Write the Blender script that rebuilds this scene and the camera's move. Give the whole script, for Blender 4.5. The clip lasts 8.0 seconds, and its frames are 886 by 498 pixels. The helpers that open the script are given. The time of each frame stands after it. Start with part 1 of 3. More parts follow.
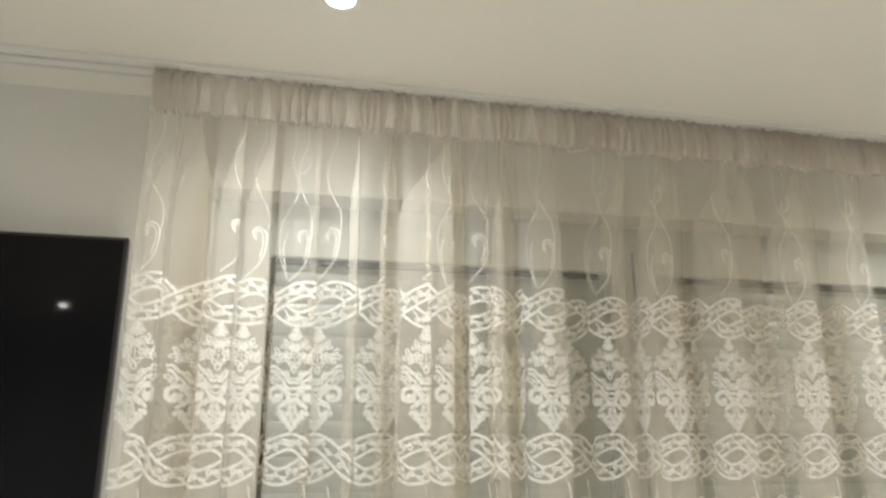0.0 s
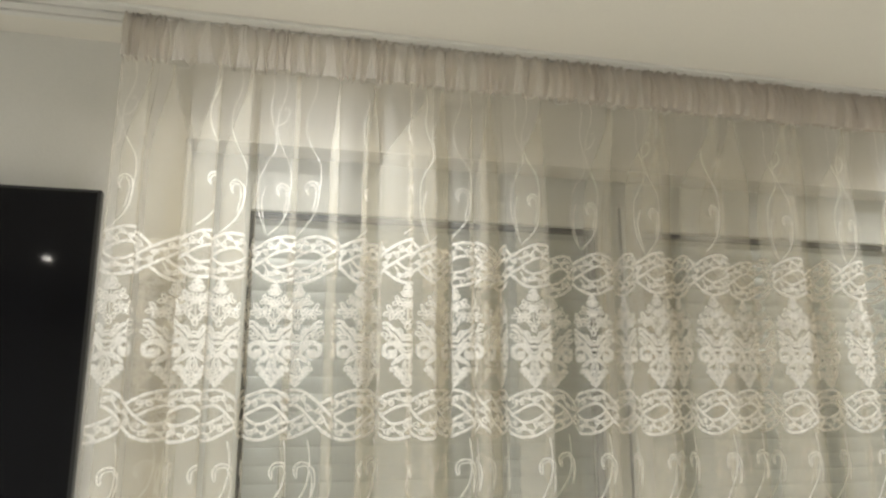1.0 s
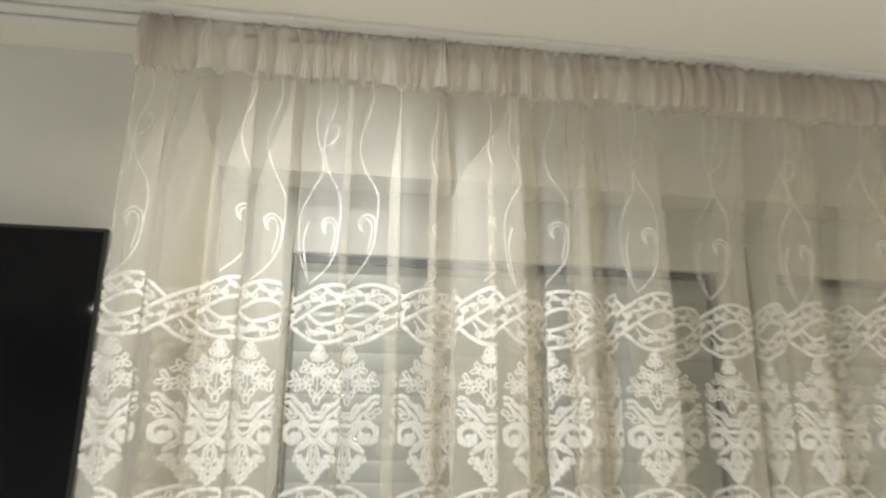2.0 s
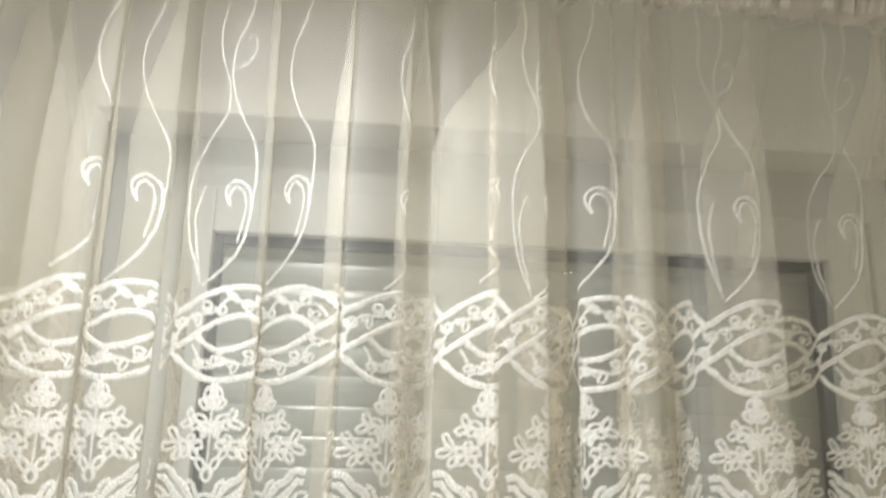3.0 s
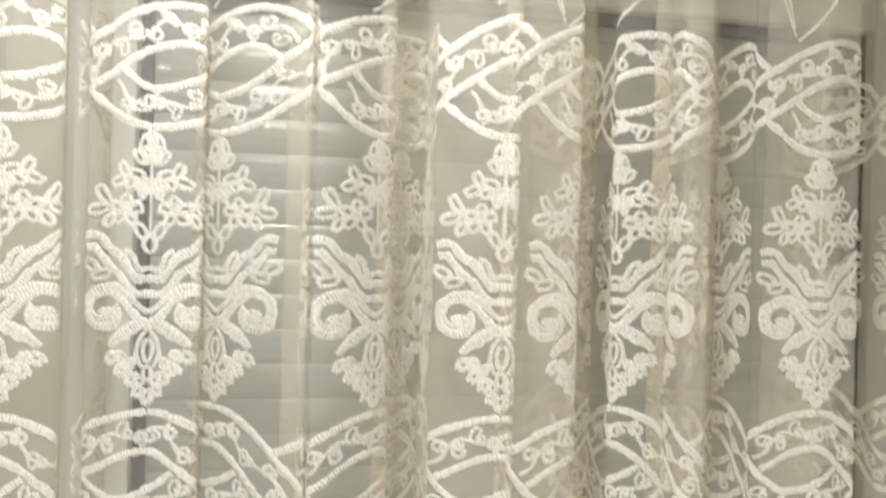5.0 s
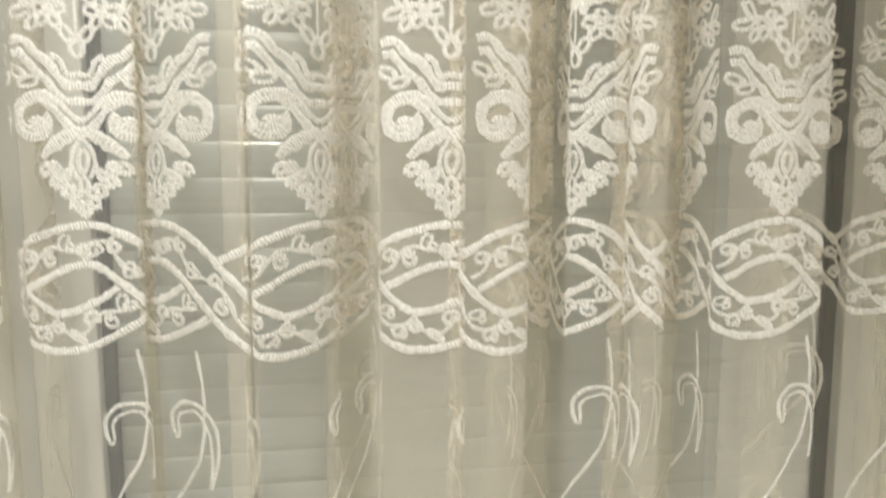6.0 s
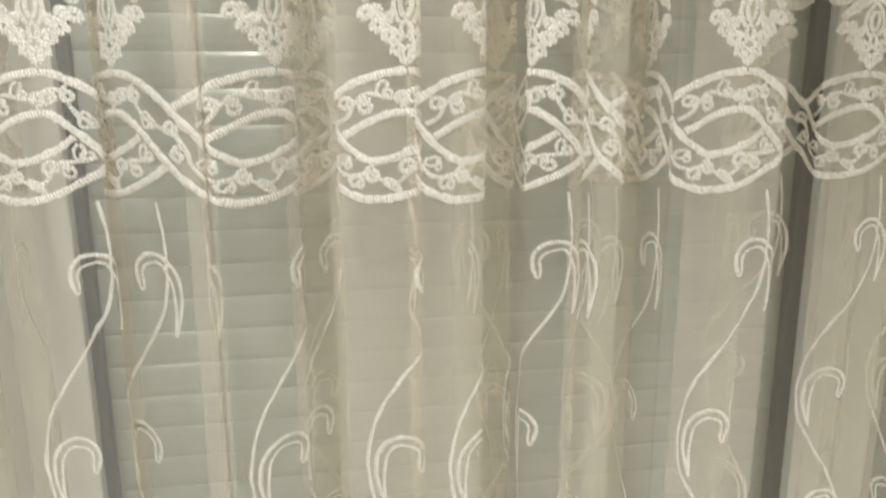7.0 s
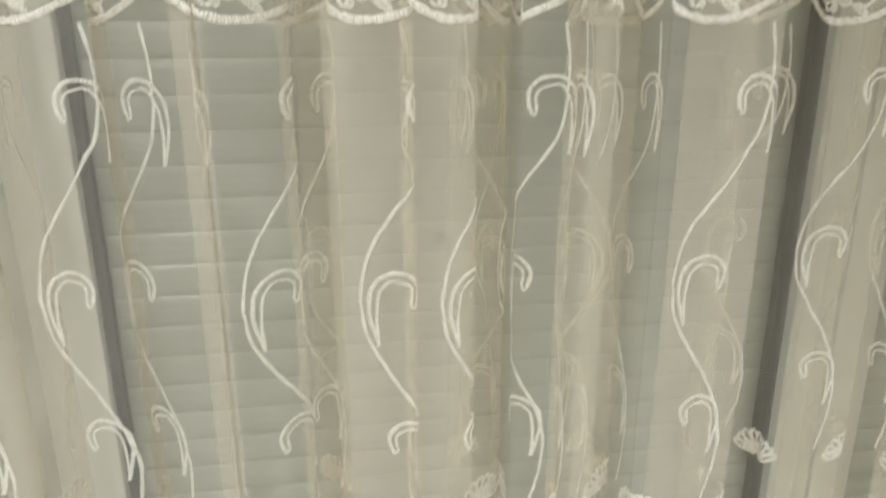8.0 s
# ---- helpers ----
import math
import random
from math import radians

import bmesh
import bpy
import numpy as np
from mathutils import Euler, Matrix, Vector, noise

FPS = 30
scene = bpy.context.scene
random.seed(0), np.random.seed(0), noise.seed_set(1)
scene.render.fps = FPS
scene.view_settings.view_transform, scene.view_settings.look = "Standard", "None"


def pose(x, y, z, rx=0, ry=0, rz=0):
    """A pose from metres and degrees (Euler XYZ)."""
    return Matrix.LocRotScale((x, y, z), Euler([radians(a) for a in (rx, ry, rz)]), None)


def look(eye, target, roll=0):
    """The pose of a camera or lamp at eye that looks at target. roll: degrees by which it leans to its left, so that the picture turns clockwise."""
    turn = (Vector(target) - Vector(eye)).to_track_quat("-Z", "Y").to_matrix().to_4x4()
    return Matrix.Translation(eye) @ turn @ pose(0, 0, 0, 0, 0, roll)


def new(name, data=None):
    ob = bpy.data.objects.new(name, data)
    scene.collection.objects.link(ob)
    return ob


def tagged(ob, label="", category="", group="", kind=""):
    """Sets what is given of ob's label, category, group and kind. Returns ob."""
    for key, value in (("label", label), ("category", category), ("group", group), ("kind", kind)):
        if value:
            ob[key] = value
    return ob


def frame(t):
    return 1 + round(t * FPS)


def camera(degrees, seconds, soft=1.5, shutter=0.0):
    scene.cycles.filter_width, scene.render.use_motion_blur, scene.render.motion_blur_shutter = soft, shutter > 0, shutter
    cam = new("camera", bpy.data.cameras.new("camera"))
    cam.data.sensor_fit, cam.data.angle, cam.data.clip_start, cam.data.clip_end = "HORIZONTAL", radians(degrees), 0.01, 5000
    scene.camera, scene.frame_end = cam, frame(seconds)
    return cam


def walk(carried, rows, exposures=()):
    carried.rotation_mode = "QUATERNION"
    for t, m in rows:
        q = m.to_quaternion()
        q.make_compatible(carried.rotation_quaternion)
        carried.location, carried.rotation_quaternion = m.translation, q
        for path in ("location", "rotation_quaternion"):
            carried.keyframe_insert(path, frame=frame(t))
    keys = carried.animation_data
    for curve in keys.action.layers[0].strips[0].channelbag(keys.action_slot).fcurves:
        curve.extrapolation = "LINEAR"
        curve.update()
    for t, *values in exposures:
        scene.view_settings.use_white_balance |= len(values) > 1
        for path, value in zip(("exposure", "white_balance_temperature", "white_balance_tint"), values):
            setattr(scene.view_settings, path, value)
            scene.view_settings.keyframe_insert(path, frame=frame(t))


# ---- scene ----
cam = camera(64.6, 8.0, soft=2.5, shutter=0.5)
PATH = [
    (0, (0.004, 0.004, 1.488), (0.423, 1.889, 2.009), -0.1),
    (0.5, (0.037, -0.006, 1.486), (0.483, 1.895, 1.915), 0.6),
    (1, (0.039, 0.037, 1.497), (0.488, 1.945, 1.893), 0.0),
    (1.5, (0.028, 0.207, 1.534), (0.47, 2.108, 1.975), -1.0),
    (1.7, (0.023, 0.31, 1.549), (0.407, 2.204, 2.067), -0.5),
    (2.8, (0.246, 0.978, 1.763), (0.426, 2.901, 2.279), 0.8),
    (3, (0.232, 1.052, 1.774), (0.438, 2.992, 2.212), 1.4),
    (3.5, (0.155, 1.193, 1.779), (0.429, 3.139, 2.148), 0.6),
    (4, (0.156, 1.25, 1.748), (0.457, 3.217, 1.954), 1.5),
    (4.2, (0.165, 1.265, 1.746), (0.497, 3.233, 1.878), 1.5),
    (5.3, (0.221, 1.28, 1.641), (0.585, 3.245, 1.583), 1.5),
    (5.5, (0.241, 1.282, 1.614), (0.591, 3.248, 1.5), 0.9),
    (6, (0.268, 1.292, 1.556), (0.603, 3.251, 1.33), -0.0),
    (6.5, (0.293, 1.285, 1.515), (0.634, 3.226, 1.176), 0.4),
    (7, (0.312, 1.269, 1.472), (0.636, 3.196, 1.048), -0.3),
    (7.5, (0.321, 1.261, 1.421), (0.671, 3.165, 0.918), 0.5),
    (8, (0.327, 1.251, 1.349), (0.619, 3.142, 0.768), -0.2),
]
walk(cam, [(t, look(eye, target, roll)) for t, eye, target, roll in PATH], [(0.0, 0.14, 6500, 10), (1.7, 0.15, 6450, 10), (3.0, 0.12, 6300, 10), (3.5, 0.10, 6250, 9), (4.2, 0.10, 6400, 10), (5.5, 0.14, 6650, 10), (6.5, 0.12, 6650, 10), (8.0, 0.06, 6500, 8)])

# ---- world and lamps: an evening room lit by recessed ceiling spots and one added fill spot ----
CEIL = 2.585
scene.cycles.transparent_max_bounces = 32
WALL_Y = 2.28
# The fourth spot is added, out of view, to brighten the middle of the curtain.
SPOTS = [(0.09, 1.60), (1.42, -0.30), (-1.87, -2.10), (-0.60, -0.30), (2.60, 1.60)]

world = bpy.data.worlds.new("night")
scene.world = world
world.use_nodes = True
world.node_tree.nodes["Background"].inputs[0].default_value = (0.010, 0.012, 0.018, 1)
world.node_tree.nodes["Background"].inputs[1].default_value = 0.3

SPOT_POWER = [66, 235, 110, 350, 85]
for (sx, sy), watts in zip(SPOTS, SPOT_POWER):
    lamp = bpy.data.lights.new("spot_lamp", "SPOT")
    lamp.energy, lamp.color = watts, (0.955, 0.985, 0.97)
    lamp.spot_size, lamp.spot_blend, lamp.shadow_soft_size = radians(150), 0.9, 0.035
    new("spot_lamp", lamp).matrix_world = pose(sx, sy, CEIL - 0.012)


# ---- materials ----
def material(name, colour, rough=0.5, metal=0.0, grain=0.06, scale=40.0, bump=0.1, coat=0.0, wide=2.0):
    """A painted, plastic or metal surface with grain at two scales and fine relief."""
    m = bpy.data.materials.new(name)
    m.use_nodes = True
    nt = m.node_tree
    b = nt.nodes["Principled BSDF"]
    b.inputs["Roughness"].default_value = rough
    b.inputs["Metallic"].default_value = metal
    b.inputs["Coat Weight"].default_value = coat
    co = nt.nodes.new("ShaderNodeTexCoord")
    fine, broad = nt.nodes.new("ShaderNodeTexNoise"), nt.nodes.new("ShaderNodeTexNoise")
    fine.inputs["Scale"].default_value, broad.inputs["Scale"].default_value = scale, wide
    fine.inputs["Detail"].default_value = 4
    both = nt.nodes.new("ShaderNodeMath")
    both.operation = "ADD"
    ramp = nt.nodes.new("ShaderNodeValToRGB")
    dark = [c * (1 - grain) for c in colour]
    light = [min(1, c * (1 + grain)) for c in colour]
    ramp.color_ramp.elements[0].color, ramp.color_ramp.elements[1].color = (*dark, 1), (*light, 1)
    half = nt.nodes.new("ShaderNodeMath")
    half.operation, half.inputs[1].default_value = "MULTIPLY", 0.5
    bp = nt.nodes.new("ShaderNodeBump")
    bp.inputs["Strength"].default_value, bp.inputs["Distance"].default_value = bump, 0.002
    link = nt.links.new
    link(co.outputs["Object"], fine.inputs["Vector"]), link(co.outputs["Object"], broad.inputs["Vector"])
    link(fine.outputs["Fac"], both.inputs[0]), link(broad.outputs["Fac"], both.inputs[1])
    link(both.outputs[0], half.inputs[0])
    ramp.color_ramp.elements[0].position, ramp.color_ramp.elements[1].position = 0.3, 0.7
    link(half.outputs[0], ramp.inputs["Fac"])
    link(ramp.outputs["Color"], b.inputs["Base Color"])
    link(fine.outputs["Fac"], bp.inputs["Height"])
    link(bp.outputs["Normal"], b.inputs["Normal"])
    return m


def glow(name, colour, strength):
    m = bpy.data.materials.new(name)
    m.use_nodes = True
    b = m.node_tree.nodes["Principled BSDF"]
    b.inputs["Base Color"].default_value = (*colour, 1)
    b.inputs["Emission Color"].default_value = (*colour, 1)
    b.inputs["Emission Strength"].default_value = strength
    return m


def sheer(name, colour, cover, tint, rough=0.45):
    """Sheer woven cloth: the share of light that the threads stop, varied by the weave and by long soft streaks."""
    m = bpy.data.materials.new(name)
    m.use_nodes = True
    nt = m.node_tree
    nt.nodes.clear()
    n, link = nt.nodes.new, nt.links.new
    out, mix = n("ShaderNodeOutputMaterial"), n("ShaderNodeMixShader")
    clear, front, back, add = n("ShaderNodeBsdfTransparent"), n("ShaderNodeBsdfPrincipled"), n("ShaderNodeBsdfTranslucent"), n("ShaderNodeMixShader")
    clear.inputs["Color"].default_value = (*tint, 1)
    co, mp, streak, fine = n("ShaderNodeTexCoord"), n("ShaderNodeMapping"), n("ShaderNodeTexNoise"), n("ShaderNodeTexNoise")
    mp.inputs["Scale"].default_value = (1.0, 0.03, 1.0)
    streak.inputs["Scale"].default_value, fine.inputs["Scale"].default_value = 28.0, 9.0
    link(co.outputs["UV"], mp.inputs["Vector"]), link(mp.outputs["Vector"], streak.inputs["Vector"]), link(co.outputs["UV"], fine.inputs["Vector"])
    fac = n("ShaderNodeMapRange")
    fac.inputs["From Min"].default_value, fac.inputs["From Max"].default_value = 0.3, 0.7
    fac.inputs["To Min"].default_value, fac.inputs["To Max"].default_value = cover - 0.02, cover + 0.02
    half = n("ShaderNodeMix")
    half.data_type, half.inputs[0].default_value = "FLOAT", 0.5
    link(streak.outputs["Fac"], half.inputs[2]), link(fine.outputs["Fac"], half.inputs[3])
    link(half.outputs[0], fac.inputs["Value"])
    front.inputs["Base Color"].default_value = (*colour, 1)
    front.inputs["Roughness"].default_value = rough
    front.inputs["Sheen Weight"].default_value = 0.3
    back.inputs["Color"].default_value = (colour[0] * 0.93, colour[1] * 0.87, colour[2] * 0.74, 1)
    add.inputs[0].default_value = 0.35
    link(front.outputs[0], add.inputs[1]), link(back.outputs[0], add.inputs[2])
    link(fac.outputs[0], mix.inputs[0]), link(clear.outputs[0], mix.inputs[1]), link(add.outputs[0], mix.inputs[2])
    link(mix.outputs[0], out.inputs["Surface"])
    return m


def thread(name, colour):
    """Satin embroidery thread that lets warm light through: cross stitches with small gaps between them, and firm rims."""
    m = material(name, colour, 0.33, 0.0, 0.12, 420.0, 0.9, 0.0, 30.0)
    nt = m.node_tree
    n, link = nt.nodes.new, nt.links.new
    b, out = nt.nodes["Principled BSDF"], nt.nodes["Material Output"]
    b.inputs["Sheen Weight"].default_value = 0.3
    uv, sep, noise_a = n("ShaderNodeTexCoord"), n("ShaderNodeSeparateXYZ"), n("ShaderNodeTexNoise")
    noise_a.inputs["Scale"].default_value = 260.0
    link(uv.outputs["UV"], sep.inputs[0]), link(uv.outputs["Object"], noise_a.inputs["Vector"])

    def do(kind, a, b2):
        node = n("ShaderNodeMath")
        node.operation = kind
        for k, val in enumerate((a, b2)):
            if isinstance(val, (int, float)):
                node.inputs[k].default_value = val
            else:
                link(val, node.inputs[k])
        return node.outputs[0]

    stitch = do("SINE", do("ADD", do("MULTIPLY", sep.outputs[0], 2 * math.pi / 0.0032), do("MULTIPLY", noise_a.outputs["Fac"], 9.0)), 0)
    rim = do("MULTIPLY", do("ABSOLUTE", do("SUBTRACT", sep.outputs[1], 0.5), 0), 2.0)
    solid = do("ADD", do("ADD", do("MULTIPLY", stitch, 0.34), 0.68), do("MULTIPLY", rim, 0.25))
    clear, mix = n("ShaderNodeBsdfTransparent"), n("ShaderNodeMixShader")
    low = n("ShaderNodeClamp")
    low.inputs["Min"].default_value, low.inputs["Max"].default_value = 0.18, 0.94
    link(solid, low.inputs["Value"])
    through_light, both_ways = n("ShaderNodeBsdfTranslucent"), n("ShaderNodeMixShader")
    through_light.inputs["Color"].default_value = (colour[0] * 0.95, colour[1] * 0.80, colour[2] * 0.58, 1)
    both_ways.inputs[0].default_value = 0.22
    link(b.outputs[0], both_ways.inputs[1]), link(through_light.outputs[0], both_ways.inputs[2])
    link(low.outputs[0], mix.inputs[0]), link(clear.outputs[0], mix.inputs[1]), link(both_ways.outputs[0], mix.inputs[2])
    link(mix.outputs[0], out.inputs["Surface"])
    return m


def clear_glass(name):
    m = bpy.data.materials.new(name)
    m.use_nodes = True
    nt = m.node_tree
    nt.nodes.clear()
    n, link = nt.nodes.new, nt.links.new
    out, mix, fr = n("ShaderNodeOutputMaterial"), n("ShaderNodeMixShader"), n("ShaderNodeLayerWeight")
    t, g = n("ShaderNodeBsdfTransparent"), n("ShaderNodeBsdfGlossy")
    t.inputs["Color"].default_value = (0.97, 0.978, 0.972, 1)
    g.inputs["Roughness"].default_value = 0.01
    rise, gloss = n("ShaderNodeMath"), n("ShaderNodeMath")
    rise.operation, rise.inputs[1].default_value = "POWER", 5.0
    gloss.operation, gloss.inputs[1].default_value, gloss.inputs[2].default_value = "MULTIPLY_ADD", 0.8, 0.03
    link(fr.outputs["Facing"], rise.inputs[0]), link(rise.outputs[0], gloss.inputs[0])
    link(gloss.outputs[0], mix.inputs[0]), link(t.outputs[0], mix.inputs[1]), link(g.outputs[0], mix.inputs[2])
    link(mix.outputs[0], out.inputs["Surface"])
    return m


M_WALL = material("wall_paint", (0.66, 0.65, 0.62), 0.85, 0, 0.04, 180, 0.25, 0, 1.3)
M_CEIL = material("ceiling_paint", (0.74, 0.71, 0.65), 0.9, 0, 0.03, 160, 0.15, 0, 0.8)
M_FLOOR = material("floor_tile", (0.55, 0.52, 0.46), 0.3, 0, 0.10, 25, 0.05, 0.2, 1.5)
M_PVC = material("white_frame_plastic", (0.56, 0.575, 0.57), 0.35, 0, 0.03, 120, 0.05)
M_SLAT = material("grey_shutter_slat", (0.42, 0.435, 0.43), 0.27, 0.0, 0.06, 60, 0.08, 0, 3)
M_DARK = material("dark_rubber_and_groove_shade", (0.018, 0.018, 0.020), 0.6, 0, 0.2, 200, 0.2)
M_GUIDE = material("dark_guide", (0.05, 0.05, 0.052), 0.45, 0.3, 0.1, 120, 0.1)
M_TRACK = material("white_track", (0.70, 0.69, 0.66), 0.4, 0, 0.03, 90, 0.05)
M_GLASS = clear_glass("window_glass")
M_CLOTH = sheer("sheer_cloth", (0.88, 0.88, 0.86), 0.195, (0.980, 0.964, 0.930))
M_HEAD = sheer("gathered_cloth", (0.93, 0.905, 0.89), 0.46, (0.955, 0.94, 0.93))
M_THREAD = thread("ivory_thread", (0.93, 0.92, 0.88))
M_SCREEN = material("black_screen", (0.004, 0.004, 0.005), 0.045, 0, 0.1, 20, 0.0)
M_SCREEN.node_tree.nodes["Principled BSDF"].inputs["Specular IOR Level"].default_value = 0.14
M_BEZEL = material("black_bezel", (0.012, 0.012, 0.013), 0.35, 0, 0.1, 120, 0.05)
M_RIM = material("spot_rim", (0.78, 0.76, 0.72), 0.35, 0, 0.02, 90, 0.03)
M_LED = glow("led_disc", (1.0, 0.95, 0.87), 350.0)


# ---- building helpers ----
def box(bm, x0, y0, z0, x1, y1, z1, bevel=0.0):
    made = bmesh.ops.create_cube(bm, size=1.0, matrix=Matrix.Translation(((x0 + x1) / 2, (y0 + y1) / 2, (z0 + z1) / 2)) @ Matrix.Diagonal((x1 - x0, y1 - y0, z1 - z0, 1)))
    if bevel:
        edges = list({e for v in made["verts"] for e in v.link_edges})
        bmesh.ops.bevel(bm, geom=edges, offset=bevel, segments=2, affect="EDGES", profile=0.6)


def ring(bm, centre, r0, r1, z0, z1, n=40):
    """A flat ring with a hole."""
    rows = []
    for r, z in ((r0, z0), (r0, z1), (r1, z1), (r1, z0)):
        rows.append([bm.verts.new((centre[0] + r * math.cos(a), centre[1] + r * math.sin(a), z)) for a in (2 * math.pi * k / n for k in range(n))])
    for a, b in zip(rows, rows[1:] + rows[:1]):
        for k in range(n):
            bm.faces.new((a[k], a[(k + 1) % n], b[(k + 1) % n], b[k]))


def mesh_of(name, bm, mat, smooth=False):
    bmesh.ops.recalc_face_normals(bm, faces=bm.faces)
    me = bpy.data.meshes.new(name)
    bm.to_mesh(me)
    bm.free()
    me.materials.append(mat)
    if smooth:
        me.polygons.foreach_set("use_smooth", [True] * len(me.polygons))
    return me


def part(name, bm, mat, parent=None, label="", smooth=False):
    ob = new(name, mesh_of(name, bm, mat, smooth))
    ob.parent = parent
    return tagged(ob, label)


def arrays(name, verts, faces, mat, parent=None, label="", uv=None, smooth=True):
    """A mesh from computed arrays of corners and quads."""
    me = bpy.data.meshes.new(name)
    me.from_pydata([], [], [])
    me.vertices.add(len(verts))
    me.vertices.foreach_set("co", np.asarray(verts, dtype=np.float32).ravel())
    faces = np.asarray(faces, dtype=np.int32)
    me.loops.add(faces.size)
    me.loops.foreach_set("vertex_index", faces.ravel())
    me.polygons.add(len(faces))
    me.polygons.foreach_set("loop_start", np.arange(len(faces), dtype=np.int32) * 4)
    me.update(calc_edges=True)
    if uv is not None:
        layer = me.uv_layers.new(name="cloth")
        layer.data.foreach_set("uv", np.asarray(uv, dtype=np.float32)[faces.ravel()].ravel())
    me.polygons.foreach_set("use_smooth", [smooth] * len(faces))
    me.materials.append(mat)
    ob = new(name, me)
    ob.parent = parent
    return tagged(ob, label)


def empty(name, at, label, category, group=""):
    ob = new(name)
    ob.location = at
    return tagged(ob, label, category, group)


# ---- the room's shell ----
X0, X1, Y0 = -2.9, 3.7, -3.6
WIN_X0, WIN_X1, WIN_Z0, WIN_Z1 = -0.27, 2.65, 0.10, 2.285


def shell():
    bm = bmesh.new()
    box(bm, X0 - 0.2, WALL_Y, -0.05, WIN_X0, WALL_Y + 0.30, CEIL)
    box(bm, WIN_X1, WALL_Y, -0.05, X1 + 0.2, WALL_Y + 0.30, CEIL)
    box(bm, WIN_X0, WALL_Y, WIN_Z1, WIN_X1, WALL_Y + 0.30, CEIL)
    box(bm, WIN_X0, WALL_Y, -0.05, WIN_X1, WALL_Y + 0.30, WIN_Z0)
    tagged(part("wall_north", bm, M_WALL), "white painted plaster wall with a wide window opening", "wall", kind="structure")
    for name, c in (("wall_west", (X0 - 0.2, Y0, -0.05, X0, WALL_Y, CEIL)), ("wall_east", (X1, Y0, -0.05, X1 + 0.2, WALL_Y, CEIL)), ("wall_south", (X0 - 0.2, Y0 - 0.2, -0.05, X1 + 0.2, Y0, CEIL))):
        bm = bmesh.new()
        box(bm, *c)
        tagged(part(name, bm, M_WALL), "plain white painted plaster wall", "wall", kind="structure")
    bm = bmesh.new()
    box(bm, X0 - 0.2, Y0 - 0.2, CEIL, X1 + 0.2, WALL_Y + 0.3, CEIL + 0.2)
    tagged(part("ceiling", bm, M_CEIL), "smooth cream white painted ceiling", "ceiling", kind="structure")
    bm = bmesh.new()
    box(bm, X0 - 0.2, Y0 - 0.2, -0.25, X1 + 0.2, WALL_Y + 0.3, -0.05)
    box(bm, X0, Y0, -0.05, X1, WALL_Y, 0.0)
    tagged(part("floor", bm, M_FLOOR), "plain pale stone floor", "floor", kind="structure")


shell()


# ---- the window: white frames, panes, and the closed roller shutter ----
FRAME_Y = 2.380
SASHES = [(-0.158, 1.273), (1.273, 2.63)]
SHUT_Y = 2.437


def frame_of(bm, x0, z0, x1, z1, w, y0, y1, bevel=0.004):
    box(bm, x0, y0, z0, x0 + w, y1, z1, bevel)
    box(bm, x1 - w, y0, z0, x1, y1, z1, bevel)
    box(bm, x0 + w, y0, z0, x1 - w, y1, z0 + w, bevel)
    box(bm, x0 + w, y0, z1 - w, x1 - w, y1, z1, bevel)


def window():
    win = tagged(new("window_1"), "wide white plastic window behind the curtain", "window", kind="structure")
    win.location = (1.2, FRAME_Y, WIN_Z0)
    bm = bmesh.new()
    frame_of(bm, WIN_X0, WIN_Z0, WIN_X1, WIN_Z1, 0.115, FRAME_Y + 0.03, FRAME_Y + 0.14)
    own(part("window_frame", bm, M_PVC), win)
    for x0, x1 in SASHES:
        bm = bmesh.new()
        frame_of(bm, x0 + 0.004, WIN_Z0 + 0.10, x1 - 0.004, 2.176, 0.088, FRAME_Y, FRAME_Y + 0.048)
        sash = own(part("window_sash", bm, M_PVC), win)
        bm = bmesh.new()
        a, b, c, d = x0 + 0.092, WIN_Z0 + 0.188, x1 - 0.092, 2.088
        box(bm, a, FRAME_Y + 0.022, b, a + 0.016, FRAME_Y + 0.044, d, 0.002)
        box(bm, c - 0.026, FRAME_Y + 0.022, b, c, FRAME_Y + 0.044, d, 0.002)
        box(bm, a + 0.016, FRAME_Y + 0.022, d - 0.020, c - 0.026, FRAME_Y + 0.044, d, 0.002)
        box(bm, a + 0.016, FRAME_Y + 0.022, b, c - 0.026, FRAME_Y + 0.044, b + 0.020, 0.002)
        part("gasket", bm, M_DARK, sash, "dark rubber glazing gasket")
        bm = bmesh.new()
        box(bm, a, FRAME_Y + 0.030, b, c, FRAME_Y + 0.036, d)
        pane = part("pane", bm, M_GLASS, sash, "clear glass pane")
        pane.visible_shadow = False
    return win


def own(ob, parent):
    """Hangs a part under its thing without moving it."""
    ob.parent = parent
    ob.matrix_parent_inverse = Matrix.Translation(parent.location).inverted()
    return ob


